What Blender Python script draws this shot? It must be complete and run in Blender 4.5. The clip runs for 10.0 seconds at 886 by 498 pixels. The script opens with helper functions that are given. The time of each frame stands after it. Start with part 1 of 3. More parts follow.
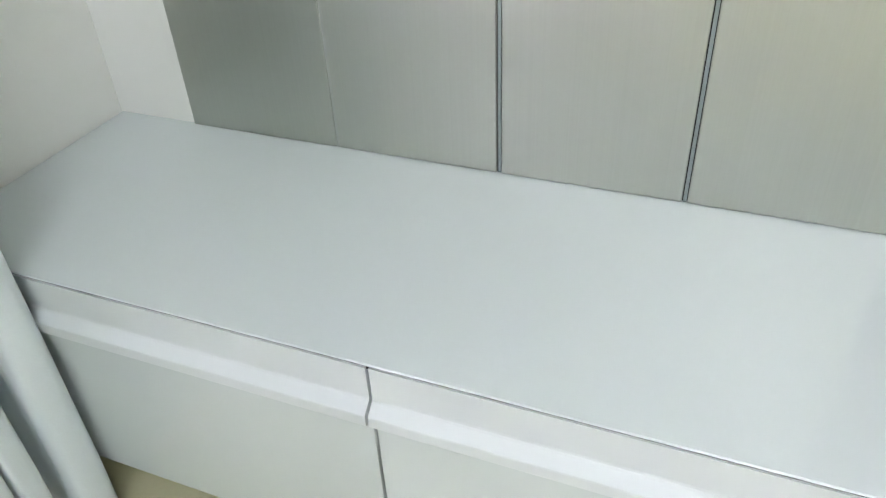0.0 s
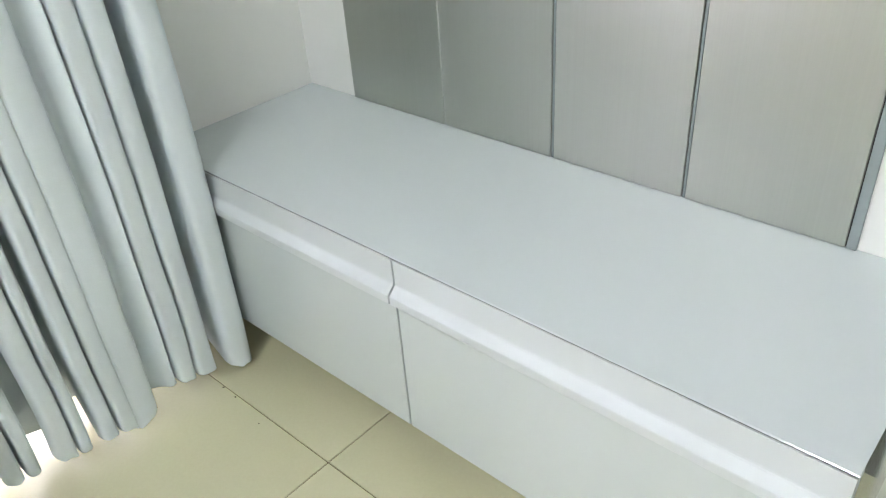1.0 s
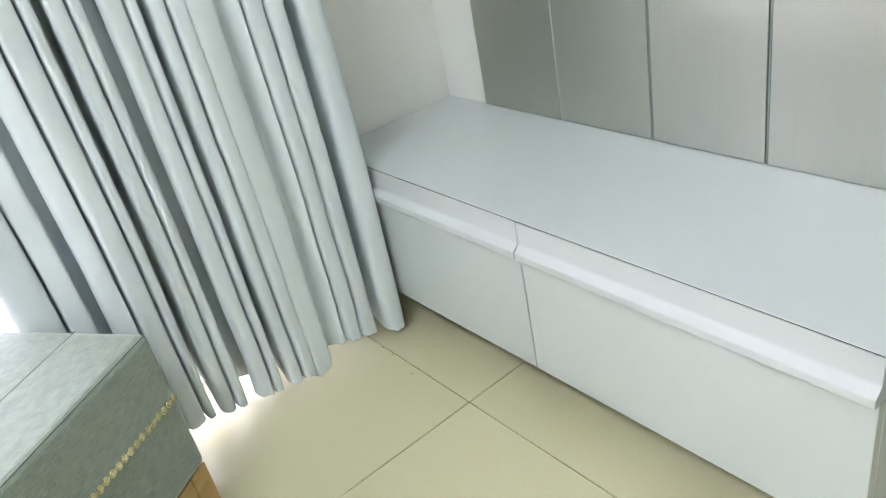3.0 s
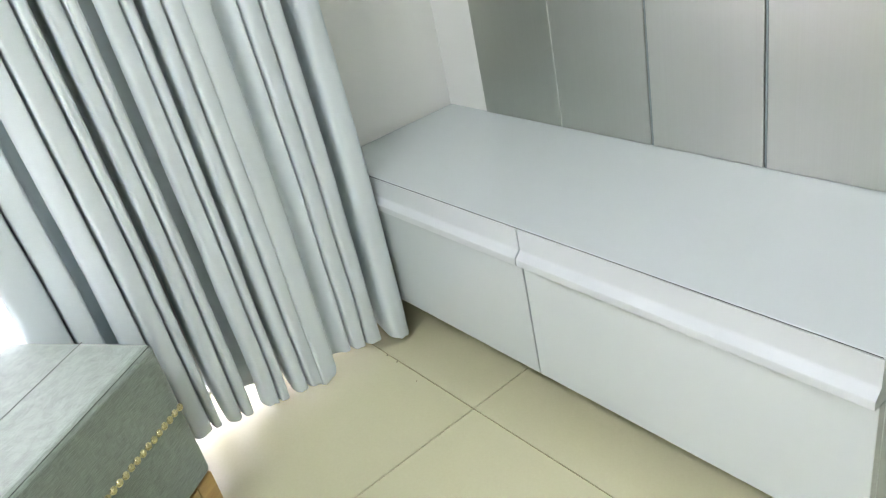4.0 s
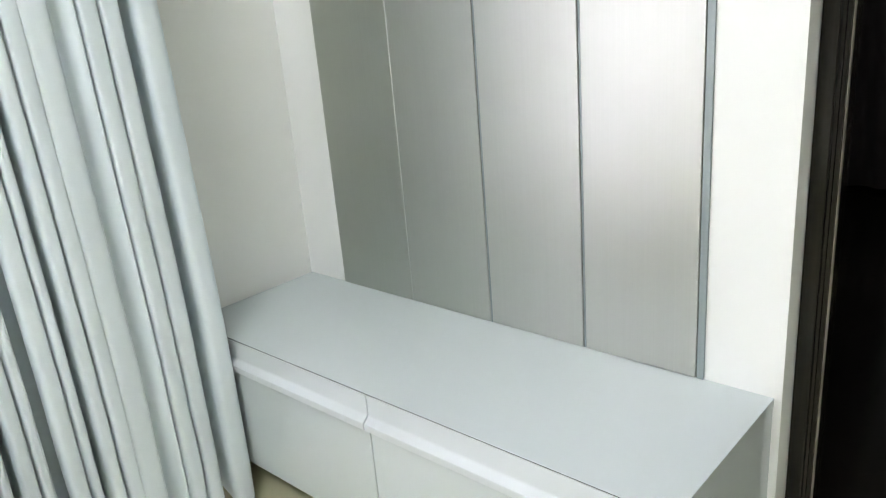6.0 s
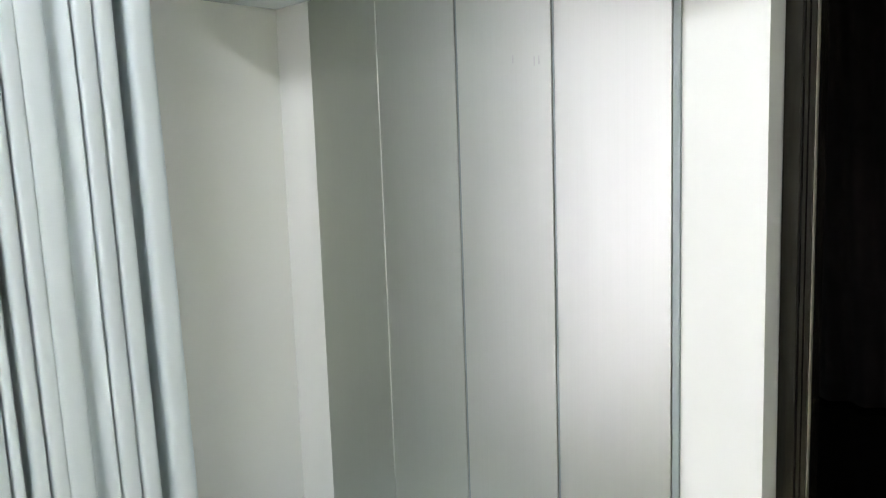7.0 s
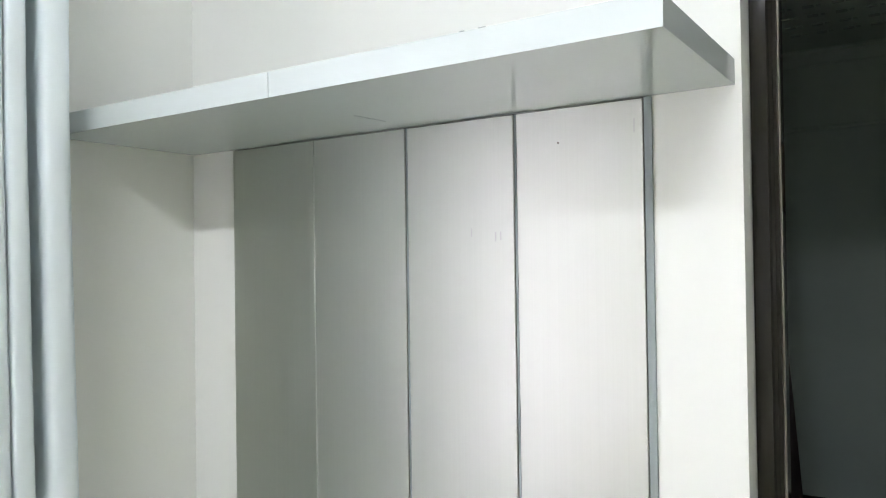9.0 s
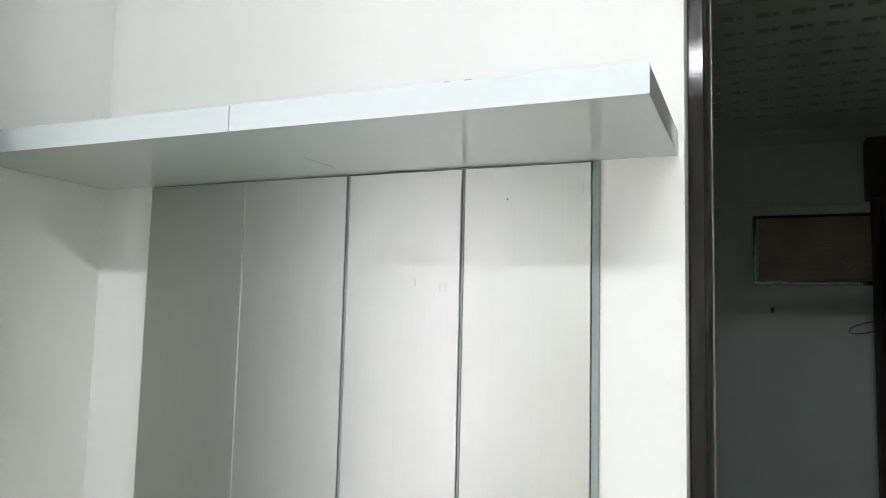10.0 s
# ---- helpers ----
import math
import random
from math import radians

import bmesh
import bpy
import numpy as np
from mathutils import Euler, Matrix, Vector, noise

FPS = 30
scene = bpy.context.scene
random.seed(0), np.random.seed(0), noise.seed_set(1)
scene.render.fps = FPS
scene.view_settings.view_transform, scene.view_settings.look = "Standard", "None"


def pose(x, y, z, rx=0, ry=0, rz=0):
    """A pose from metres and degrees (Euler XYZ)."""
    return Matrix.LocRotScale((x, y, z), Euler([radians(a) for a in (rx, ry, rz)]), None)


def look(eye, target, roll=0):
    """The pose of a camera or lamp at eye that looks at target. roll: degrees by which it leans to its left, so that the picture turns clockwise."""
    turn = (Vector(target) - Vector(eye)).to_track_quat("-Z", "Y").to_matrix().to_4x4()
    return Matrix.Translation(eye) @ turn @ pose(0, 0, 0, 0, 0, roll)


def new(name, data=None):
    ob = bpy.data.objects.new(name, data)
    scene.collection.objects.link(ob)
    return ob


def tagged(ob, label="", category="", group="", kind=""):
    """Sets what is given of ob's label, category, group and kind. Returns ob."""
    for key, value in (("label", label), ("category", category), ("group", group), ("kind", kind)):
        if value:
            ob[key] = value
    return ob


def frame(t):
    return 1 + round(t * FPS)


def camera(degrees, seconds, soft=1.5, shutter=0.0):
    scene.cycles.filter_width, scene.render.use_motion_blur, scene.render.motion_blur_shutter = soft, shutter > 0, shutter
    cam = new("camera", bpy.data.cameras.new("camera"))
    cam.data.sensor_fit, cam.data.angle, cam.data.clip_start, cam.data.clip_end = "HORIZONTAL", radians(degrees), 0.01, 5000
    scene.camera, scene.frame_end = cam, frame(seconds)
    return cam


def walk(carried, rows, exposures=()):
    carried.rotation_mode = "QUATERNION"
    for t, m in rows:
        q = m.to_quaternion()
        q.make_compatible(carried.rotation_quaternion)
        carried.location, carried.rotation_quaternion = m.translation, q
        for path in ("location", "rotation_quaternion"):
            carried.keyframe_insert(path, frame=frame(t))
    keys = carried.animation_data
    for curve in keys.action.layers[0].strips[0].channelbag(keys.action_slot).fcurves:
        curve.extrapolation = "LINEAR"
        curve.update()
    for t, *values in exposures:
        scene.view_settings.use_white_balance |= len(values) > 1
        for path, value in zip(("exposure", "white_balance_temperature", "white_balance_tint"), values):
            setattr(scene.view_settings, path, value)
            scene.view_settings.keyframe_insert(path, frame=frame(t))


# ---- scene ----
cam = camera(60.4, 10.0, soft=1.1)
PATH = [
    (0, (0.943, -0.873, 0.978), (0.3, 0.603, -0.208), -3.2),
    (0.1, (0.981, -0.908, 1.007), (0.302, 0.55, -0.182), -3.9),
    (0.2, (1.017, -0.928, 1.01), (0.265, 0.514, -0.154), -4.1),
    (0.3, (1.085, -0.943, 1.026), (0.198, 0.436, -0.119), -5.4),
    (0.5, (1.195, -0.981, 1.031), (0.201, 0.354, -0.077), -2.6),
    (1, (1.342, -1.016, 1.049), (0.183, 0.189, -0.048), -4.3),
    (1.5, (1.387, -1.124, 1.066), (0.201, 0.065, -0.02), -5.9),
    (2, (1.473, -1.223, 1.051), (0.262, -0.089, -0.067), -8.7),
    (2.5, (1.534, -1.209, 1.089), (0.232, -0.142, 0.009), -9.8),
    (2.7, (1.555, -1.199, 1.093), (0.152, -0.196, 0.08), -11.0),
    (3.8, (1.584, -1.197, 1.1), (0.122, -0.239, 0.129), -12.5),
    (4, (1.585, -1.198, 1.098), (0.13, -0.224, 0.132), -12.8),
    (4.5, (1.585, -1.214, 1.087), (0.176, -0.206, 0.087), -12.5),
    (5, (1.598, -1.23, 1.076), (0.211, -0.176, 0.092), -11.6),
    (5.5, (1.624, -1.266, 1.103), (0.367, 0.027, 0.237), -9.1),
    (6, (1.678, -1.257, 1.168), (0.389, 0.132, 0.527), -4.8),
    (6.2, (1.697, -1.247, 1.19), (0.4, 0.174, 0.643), -3.5),
    (7.3, (1.786, -1.174, 1.468), (0.372, 0.23, 1.296), -1.5),
    (7.5, (1.79, -1.167, 1.495), (0.419, 0.283, 1.369), -1.1),
    (8, (1.792, -1.152, 1.558), (0.478, 0.355, 1.605), -1.3),
    (8.5, (1.719, -1.173, 1.546), (0.375, 0.309, 1.554), -2.2),
    (9, (1.558, -1.255, 1.53), (0.462, 0.418, 1.557), -0.8),
    (9.5, (1.453, -1.328, 1.503), (0.558, 0.451, 1.688), 1.8),
    (10, (1.416, -1.329, 1.505), (0.649, 0.508, 1.699), 1.4),
]
EXPOSURES = [(0.0, 0.26), (0.5, 0.32), (1.0, 0.24), (2.0, 0.23), (5.0, 0.25), (6.0, 0.28), (7.3, 0.09), (8.0, 0.09), (8.5, 0.09), (10.0, 0.04)]
walk(cam, [(t, look(eye, target, roll)) for t, eye, target, roll in PATH], EXPOSURES)

# ---- world and lamps ----
world = bpy.data.worlds.new("sky")
world.use_nodes = True
scene.world = world
wn = world.node_tree.nodes
sky = wn.new("ShaderNodeTexSky")
sky.sky_type, sky.sun_disc = "NISHITA", False
sky.sun_elevation, sky.sun_rotation = radians(52), radians(-82)
world.node_tree.links.new(sky.outputs["Color"], wn["Background"].inputs["Color"])
wn["Background"].inputs["Strength"].default_value = 0.1


def area_lamp(name, m, sx, sy, power, colour, spread=180):
    data = bpy.data.lights.new(name, "AREA")
    data.shape, data.size, data.size_y = "RECTANGLE", sx, sy
    data.energy, data.color, data.spread = power, colour, radians(spread)
    ob = new(name, data)
    ob.matrix_world = m
    return ob


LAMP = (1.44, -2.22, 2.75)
# daylight in the opening of the glass door behind the drapes
area_lamp("daylight_in_window", pose(-0.10, -1.60, 1.08, 0, -90, 0), 2.0, 1.88, 101, (0.97, 0.85, 1.0))

# faint daylight from the unlit room's own window, out of sight beside the doorway
area_lamp("daylight_in_far_window", pose(3.55, 1.7, 1.3, 0, 90, 0), 1.1, 1.0, 0.7, (0.92, 1.0, 0.97))

# ---- materials ----


def material(name, colour, rough=0.5, metal=0.0, spec=0.5):
    m = bpy.data.materials.new(name)
    m.use_nodes = True
    b = m.node_tree.nodes["Principled BSDF"]
    b.inputs["Base Color"].default_value = (*colour, 1)
    b.inputs["Roughness"].default_value = rough
    b.inputs["Metallic"].default_value = metal
    b.inputs["Specular IOR Level"].default_value = spec
    return m, m.node_tree.nodes, m.node_tree.links, b


def coords(n, l, scale=(1, 1, 1), kind="Object"):
    tc, mp = n.new("ShaderNodeTexCoord"), n.new("ShaderNodeMapping")
    mp.inputs["Scale"].default_value = scale
    l.new(tc.outputs[kind], mp.inputs["Vector"])
    return mp.outputs["Vector"]


def noise_tex(n, l, vec, scale, detail=4, rough=0.55):
    t = n.new("ShaderNodeTexNoise")
    t.inputs["Scale"].default_value, t.inputs["Detail"].default_value, t.inputs["Roughness"].default_value = scale, detail, rough
    l.new(vec, t.inputs["Vector"])
    return t.outputs["Fac"]


def ramp(n, l, fac, stops):
    r = n.new("ShaderNodeValToRGB")
    r.color_ramp.elements[0].position, r.color_ramp.elements[0].color = stops[0][0], (*stops[0][1], 1)
    r.color_ramp.elements[1].position, r.color_ramp.elements[1].color = stops[-1][0], (*stops[-1][1], 1)
    for p, c in stops[1:-1]:
        r.color_ramp.elements.new(p).color = (*c, 1)
    l.new(fac, r.inputs["Fac"])
    return r.outputs["Color"]


def mapped(n, l, fac, lo, hi, a=0.3, b=0.7):
    r = n.new("ShaderNodeMapRange")
    r.inputs["From Min"].default_value, r.inputs["From Max"].default_value = a, b
    r.inputs["To Min"].default_value, r.inputs["To Max"].default_value = lo, hi
    l.new(fac, r.inputs["Value"])
    return r.outputs["Result"]


def bump(n, l, b, height, strength, dist=0.001):
    k = n.new("ShaderNodeBump")
    k.inputs["Strength"].default_value, k.inputs["Distance"].default_value = strength, dist
    l.new(height, k.inputs["Height"])
    l.new(k.outputs["Normal"], b.inputs["Normal"])


def tone(c, k):
    return tuple(v * k for v in c)


def mottled(name, colour, rough, vary=0.05, scale=3.0, grain=220, grain_bump=0.12, spec=0.5, rough_vary=0.06):
    m, n, l, b = material(name, colour, rough, 0, spec)
    v = coords(n, l)
    big = noise_tex(n, l, v, scale)
    l.new(ramp(n, l, big, [(0.3, tone(colour, 1 - vary)), (0.7, tone(colour, 1 + vary))]), b.inputs["Base Color"])
    fine = noise_tex(n, l, v, grain, 3)
    l.new(mapped(n, l, noise_tex(n, l, v, scale * 4), rough - rough_vary, rough + rough_vary, 0.2, 0.8), b.inputs["Roughness"])
    bump(n, l, b, fine, grain_bump)
    return m


WALL = mottled("wall_paint", (0.775, 0.792, 0.752), 0.6, 0.025, 1.6, 90, 0.25)
CEIL = mottled("ceiling_paint", (0.86, 0.86, 0.85), 0.8, 0.02)
LAMINATE = mottled("white_laminate", (0.568, 0.625, 0.622), 0.08, 0.012, 2.0, 160, 0.0, 0.5, 0.006)
TRIM = mottled("aluminium_trim", (0.24, 0.285, 0.28), 0.35, 0.05)
SHADOW_GAP = mottled("gap_shade_and_backing", (0.025, 0.026, 0.024), 0.8, 0.1)
PLASTIC = mottled("white_plastic", (0.62, 0.65, 0.58), 0.45, 0.02)
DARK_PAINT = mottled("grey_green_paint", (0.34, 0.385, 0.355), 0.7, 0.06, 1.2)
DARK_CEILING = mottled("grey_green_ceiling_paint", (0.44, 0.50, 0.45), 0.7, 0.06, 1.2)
BLACK_CLOTH = mottled("black_brown_cloth", (0.028, 0.018, 0.016), 0.9, 0.2, 8, 400, 0.5)
DIRT = mottled("dark_crumb", (0.08, 0.06, 0.04), 0.8, 0.3, 60)
MARKS = mottled("grey_relief_mark", (0.30, 0.34, 0.31), 0.7, 0.1)
SCUFF = mottled("pale_scuff", (0.42, 0.42, 0.41), 0.45, 0.1)
JOINT_GLINT = mottled("pale_joint_glint", (0.46, 0.48, 0.45), 0.4, 0.05)
DARK_END = mottled("dark_end_strip", (0.09, 0.12, 0.115), 0.5, 0.15, 12)
COVER = mottled("shaded_grey_green_plastic", (0.44, 0.47, 0.42), 0.5, 0.03)
THRESHOLD = mottled("grey_green_stone", (0.27, 0.265, 0.19), 0.4, 0.1, 9)
SATIN = mottled("satin_moulding", (0.58, 0.623, 0.627), 0.55, 0.015, 2.0, 160, 0.02, 0.25, 0.02)
LOOP_WIRE = mottled("dark_wire", (0.05, 0.05, 0.05), 0.5, 0.1)
AC_BODY = mottled("brown_plastic", (0.17, 0.125, 0.08), 0.5, 0.15, 6)

# brushed metal laminate: fine upright streaks
BRUSHED, n, l, b = material("brushed_metal_laminate", (0.45, 0.45, 0.43), 0.34, 1.0)
v = coords(n, l, (520, 520, 2.5))
streak = noise_tex(n, l, v, 1.0, 2, 0.5)
cloud = noise_tex(n, l, coords(n, l, (1, 1, 0.6)), 2.4)
mixc = n.new("ShaderNodeMix")
mixc.data_type, mixc.blend_type = "RGBA", "MULTIPLY"
mixc.inputs["Factor"].default_value = 1.0
l.new(ramp(n, l, streak, [(0.2, (0.500, 0.518, 0.478)), (0.8, (0.532, 0.550, 0.510))]), mixc.inputs["A"])
l.new(ramp(n, l, cloud, [(0.3, (0.93, 0.94, 0.92)), (0.7, (1, 1, 1))]), mixc.inputs["B"])
l.new(mixc.outputs["Result"], b.inputs["Base Color"])
l.new(mapped(n, l, streak, 0.41, 0.46), b.inputs["Roughness"])
b.inputs["Anisotropic"].default_value = 0.12
grain = n.new("ShaderNodeCombineXYZ")
grain.inputs["Z"].default_value = 1.0
l.new(grain.outputs["Vector"], b.inputs["Tangent"])

# polished cream porcelain tile
TILE, n, l, b = material("cream_porcelain_tile", (0.56, 0.53, 0.40), 0.22)
v = coords(n, l)
info = n.new("ShaderNodeObjectInfo")
speck = noise_tex(n, l, v, 160, 2)
big = noise_tex(n, l, v, 2.2)
mixt = n.new("ShaderNodeMix")
mixt.data_type, mixt.blend_type = "RGBA", "MULTIPLY"
mixt.inputs["Factor"].default_value = 1.0
l.new(ramp(n, l, big, [(0.25, (0.58, 0.57, 0.37)), (0.75, (0.615, 0.605, 0.403))]), mixt.inputs["A"])
l.new(ramp(n, l, speck, [(0.3, (0.975, 0.975, 0.97)), (0.65, (1, 1, 1))]), mixt.inputs["B"])
hue = n.new("ShaderNodeHueSaturation")
l.new(mapped(n, l, info.outputs["Random"], 0.97, 1.03, 0, 1), hue.inputs["Value"])
l.new(mixt.outputs["Result"], hue.inputs["Color"])
l.new(hue.outputs["Color"], b.inputs["Base Color"])
l.new(mapped(n, l, noise_tex(n, l, v, 7), 0.22, 0.26, 0.2, 0.8), b.inputs["Roughness"])
bump(n, l, b, noise_tex(n, l, v, 14), 0.02, 0.0005)
GROUT = mottled("brown_grout", (0.17, 0.14, 0.085), 0.9, 0.2, 20)

# woven cloths


def cloth(name, colour, vary, strength, rough=0.85, sheen=0.1, spec=0.15, blotch=0.04):
    """Woven threads both ways, slubs along them and faint blotches."""
    m, n, l, b = material(name, colour, rough, 0, spec)
    warp = noise_tex(n, l, coords(n, l, (900, 900, 45)), 1.0, 3, 0.6)
    weft = noise_tex(n, l, coords(n, l, (45, 45, 900)), 1.0, 3, 0.6)
    cross = noise_tex(n, l, coords(n, l, (45, 900, 900)), 1.0, 3, 0.6)
    total = warp
    for other in (weft, cross):
        add = n.new("ShaderNodeMath")
        add.operation = "ADD"
        l.new(total, add.inputs[0])
        l.new(other, add.inputs[1])
        total = add.outputs[0]
    mix = n.new("ShaderNodeMix")
    mix.data_type, mix.blend_type = "RGBA", "MULTIPLY"
    mix.inputs["Factor"].default_value = 1.0
    fac = mapped(n, l, total, 0.0, 1.0, 1.15, 1.85)
    l.new(ramp(n, l, fac, [(0.2, tone(colour, 1 - vary)), (0.8, tone(colour, 1 + vary))]), mix.inputs["A"])
    big = noise_tex(n, l, coords(n, l), 38, 5, 0.7)
    l.new(ramp(n, l, big, [(0.3, (1 - blotch,) * 3), (0.7, (1, 1, 1))]), mix.inputs["B"])
    l.new(mix.outputs["Result"], b.inputs["Base Color"])
    b.inputs["Sheen Weight"].default_value = sheen
    bump(n, l, b, total, strength, 0.0006)
    return m


DRAPE = cloth("pale_blue_grey_drape", (0.705, 0.782, 0.806), 0.012, 0.10, 0.9, 0.05, 0.1, 0.01)
LINEN = cloth("grey_green_linen", (0.26, 0.318, 0.268), 0.22, 0.55, 0.7, 0.6, 0.3, 0.16)
SEAM = cloth("dark_seam_thread", (0.09, 0.10, 0.09), 0.1, 0.3)

SHEER, n, l, b = material("white_sheer", (0.85, 0.86, 0.86), 0.9)
tr, mx = n.new("ShaderNodeBsdfTranslucent"), n.new("ShaderNodeMixShader")
tr.inputs["Color"].default_value = (0.9, 0.92, 0.92, 1)
mx.inputs["Fac"].default_value = 0.6
l.new(b.outputs[0], mx.inputs[1])
l.new(tr.outputs[0], mx.inputs[2])
l.new(mx.outputs[0], n["Material Output"].inputs["Surface"])

BRASS, n, l, b = material("aged_brass", (0.62, 0.57, 0.33), 0.28, 1.0)
l.new(mapped(n, l, noise_tex(n, l, coords(n, l), 300), 0.2, 0.42), b.inputs["Roughness"])


def wood(name, dark, light, rough, scale=(3, 40, 40), spec=0.5, strength=0.15):
    m, n, l, b = material(name, light, rough, 0, spec)
    v = coords(n, l, scale)
    g = noise_tex(n, l, v, 1.0, 6, 0.65)
    l.new(ramp(n, l, g, [(0.3, dark), (0.7, light)]), b.inputs["Base Color"])
    l.new(mapped(n, l, noise_tex(n, l, coords(n, l), 30), rough - 0.02, rough + 0.03), b.inputs["Roughness"])
    bump(n, l, b, g, strength, 0.001)
    return m


OAK = wood("light_oak", (0.40, 0.25, 0.085), (0.52, 0.345, 0.13), 0.5, (12, 12, 90))
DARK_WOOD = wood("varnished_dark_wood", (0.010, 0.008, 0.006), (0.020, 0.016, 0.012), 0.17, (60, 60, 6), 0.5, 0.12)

# old varnish on the door frame: streaked, blistered and worn through
JAMB, n, l, b = material("blistered_dark_varnish", (0.02, 0.017, 0.012), 0.15, 0, 0.22)
grain_v = noise_tex(n, l, coords(n, l, (60, 60, 5)), 1.0, 6, 0.65)
blister = noise_tex(n, l, coords(n, l, (1, 1, 0.5)), 110, 3, 0.6)
l.new(ramp(n, l, grain_v, [(0.3, (0.008, 0.007, 0.005)), (0.7, (0.018, 0.016, 0.012))]), b.inputs["Base Color"])
l.new(mapped(n, l, blister, 0.06, 0.11, 0.35, 0.65), b.inputs["Roughness"])
bump(n, l, b, blister, 0.05, 0.001)
WORN_BEAD = mottled("worn_wood_edge", (0.20, 0.185, 0.15), 0.4, 0.4, 25)

GLASS, n, l, b = material("window_glass", (0.95, 0.97, 0.97), 0.02)
b.inputs["Transmission Weight"].default_value = 1.0
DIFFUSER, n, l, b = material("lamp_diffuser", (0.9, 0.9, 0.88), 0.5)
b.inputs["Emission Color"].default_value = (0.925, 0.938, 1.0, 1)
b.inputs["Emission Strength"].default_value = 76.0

# ---- mesh helpers ----


def part(name, bm, mat, parent=None, label="", smooth=False):
    me = bpy.data.meshes.new(name)
    bmesh.ops.recalc_face_normals(bm, faces=bm.faces)
    if smooth:
        for f in bm.faces:
            f.smooth = True
    bm.to_mesh(me)
    bm.free()
    me.materials.append(mat)
    ob = new(name, me)
    if parent:
        ob.parent = parent
    if label:
        ob["label"] = label
    return ob


def holder(name, m=None):
    ob = new(name)
    ob.matrix_world = m or Matrix()
    return ob


def add_box(bm, x0, x1, y0, y1, z0, z1, bevel=0.0, seg=2):
    g = bmesh.ops.create_cube(bm, size=1)
    for w in g["verts"]:
        w.co = Vector(((x0 + x1) / 2 + w.co.x * (x1 - x0), (y0 + y1) / 2 + w.co.y * (y1 - y0), (z0 + z1) / 2 + w.co.z * (z1 - z0)))
    if bevel:
        edges = list({e for w in g["verts"] for e in w.link_edges})
        bmesh.ops.bevel(bm, geom=edges, offset=bevel, segments=seg, affect="EDGES", profile=0.5)
    return bm


def box(x0, x1, y0, y1, z0, z1, bevel=0.0, seg=2):
    return add_box(bmesh.new(), x0, x1, y0, y1, z0, z1, bevel, seg)


def extrude_x(profile, x0, x1):
    """A prism along x with the closed outline profile of (y, z)."""
    bm = bmesh.new()
    a = [bm.verts.new((x0, y, z)) for y, z in profile]
    c = [bm.verts.new((x1, y, z)) for y, z in profile]
    bm.faces.new(a)
    bm.faces.new(c[::-1])
    k = len(a)
    for i in range(k):
        bm.faces.new((a[i], a[(i + 1) % k], c[(i + 1) % k], c[i]))
    return bm


def sweep_z(outline, z0, z1):
    """A prism upwards with the closed outline of (x, y)."""
    bm = bmesh.new()
    a = [bm.verts.new((x, y, z0)) for x, y in outline]
    c = [bm.verts.new((x, y, z1)) for x, y in outline]
    bm.faces.new(a)
    bm.faces.new(c[::-1])
    k = len(a)
    for i in range(k):
        bm.faces.new((a[i], a[(i + 1) % k], c[(i + 1) % k], c[i]))
    return bm


def structure(ob, label, category):
    return tagged(ob, label, category, "", "structure")


# ---- setting ----
ROOM_X, ROOM_Y, ROOM_Z = 4.2, -4.1, 2.869
WALL_END = 1.302          # the door opening begins here
DOOR_X1, DOOR_Z = 2.22, 2.3
FAR_Y, FAR_Z = 3.2, 2.6   # the dark room beyond
WIN = (-2.55, -0.64, 0.03, 2.12)  # glass door in the left wall: y0, y1, z0, z1

bm = box(-0.14, WALL_END, -0.008, 0.14, 0, ROOM_Z)
structure(part("wall_north", bm, WALL), "smooth off-white painted plaster wall behind the cabinet", "wall")
bm = box(DOOR_X1, ROOM_X + 0.14, 0.0, 0.14, 0, ROOM_Z)
structure(part("wall_north_east", bm, WALL), "off-white painted plaster wall beside the doorway", "wall")
bm = box(WALL_END, DOOR_X1, 0.0, 0.14, DOOR_Z, ROOM_Z)
structure(part("wall_over_door", bm, WALL), "off-white painted plaster wall over the doorway", "wall")
bm = box(-0.14, 0, WIN[1], 0.0, 0, ROOM_Z)
add_box(bm, -0.14, 0, ROOM_Y, WIN[0], 0, ROOM_Z)
add_box(bm, -0.14, 0, WIN[0], WIN[1], WIN[3], ROOM_Z)
structure(part("wall_west", bm, WALL), "off-white painted plaster wall with a glass door behind drapes", "wall")
structure(part("wall_east", box(ROOM_X, ROOM_X + 0.14, ROOM_Y, 0, 0, ROOM_Z), WALL), "plain off-white painted plaster wall", "wall")
structure(part("wall_south", box(-0.14, ROOM_X + 0.14, ROOM_Y - 0.14, ROOM_Y, 0, ROOM_Z), WALL), "plain off-white painted plaster wall", "wall")
structure(part("ceiling", box(-0.14, ROOM_X + 0.14, ROOM_Y - 0.14, 0.14, ROOM_Z, ROOM_Z + 0.1), CEIL), "plain white painted ceiling", "ceiling")
floor = structure(part("floor", box(-0.14, ROOM_X + 0.14, ROOM_Y - 0.14, 0.14, -0.1, -0.003), GROUT),
                  "polished cream porcelain tile floor with thin brown joints", "floor")

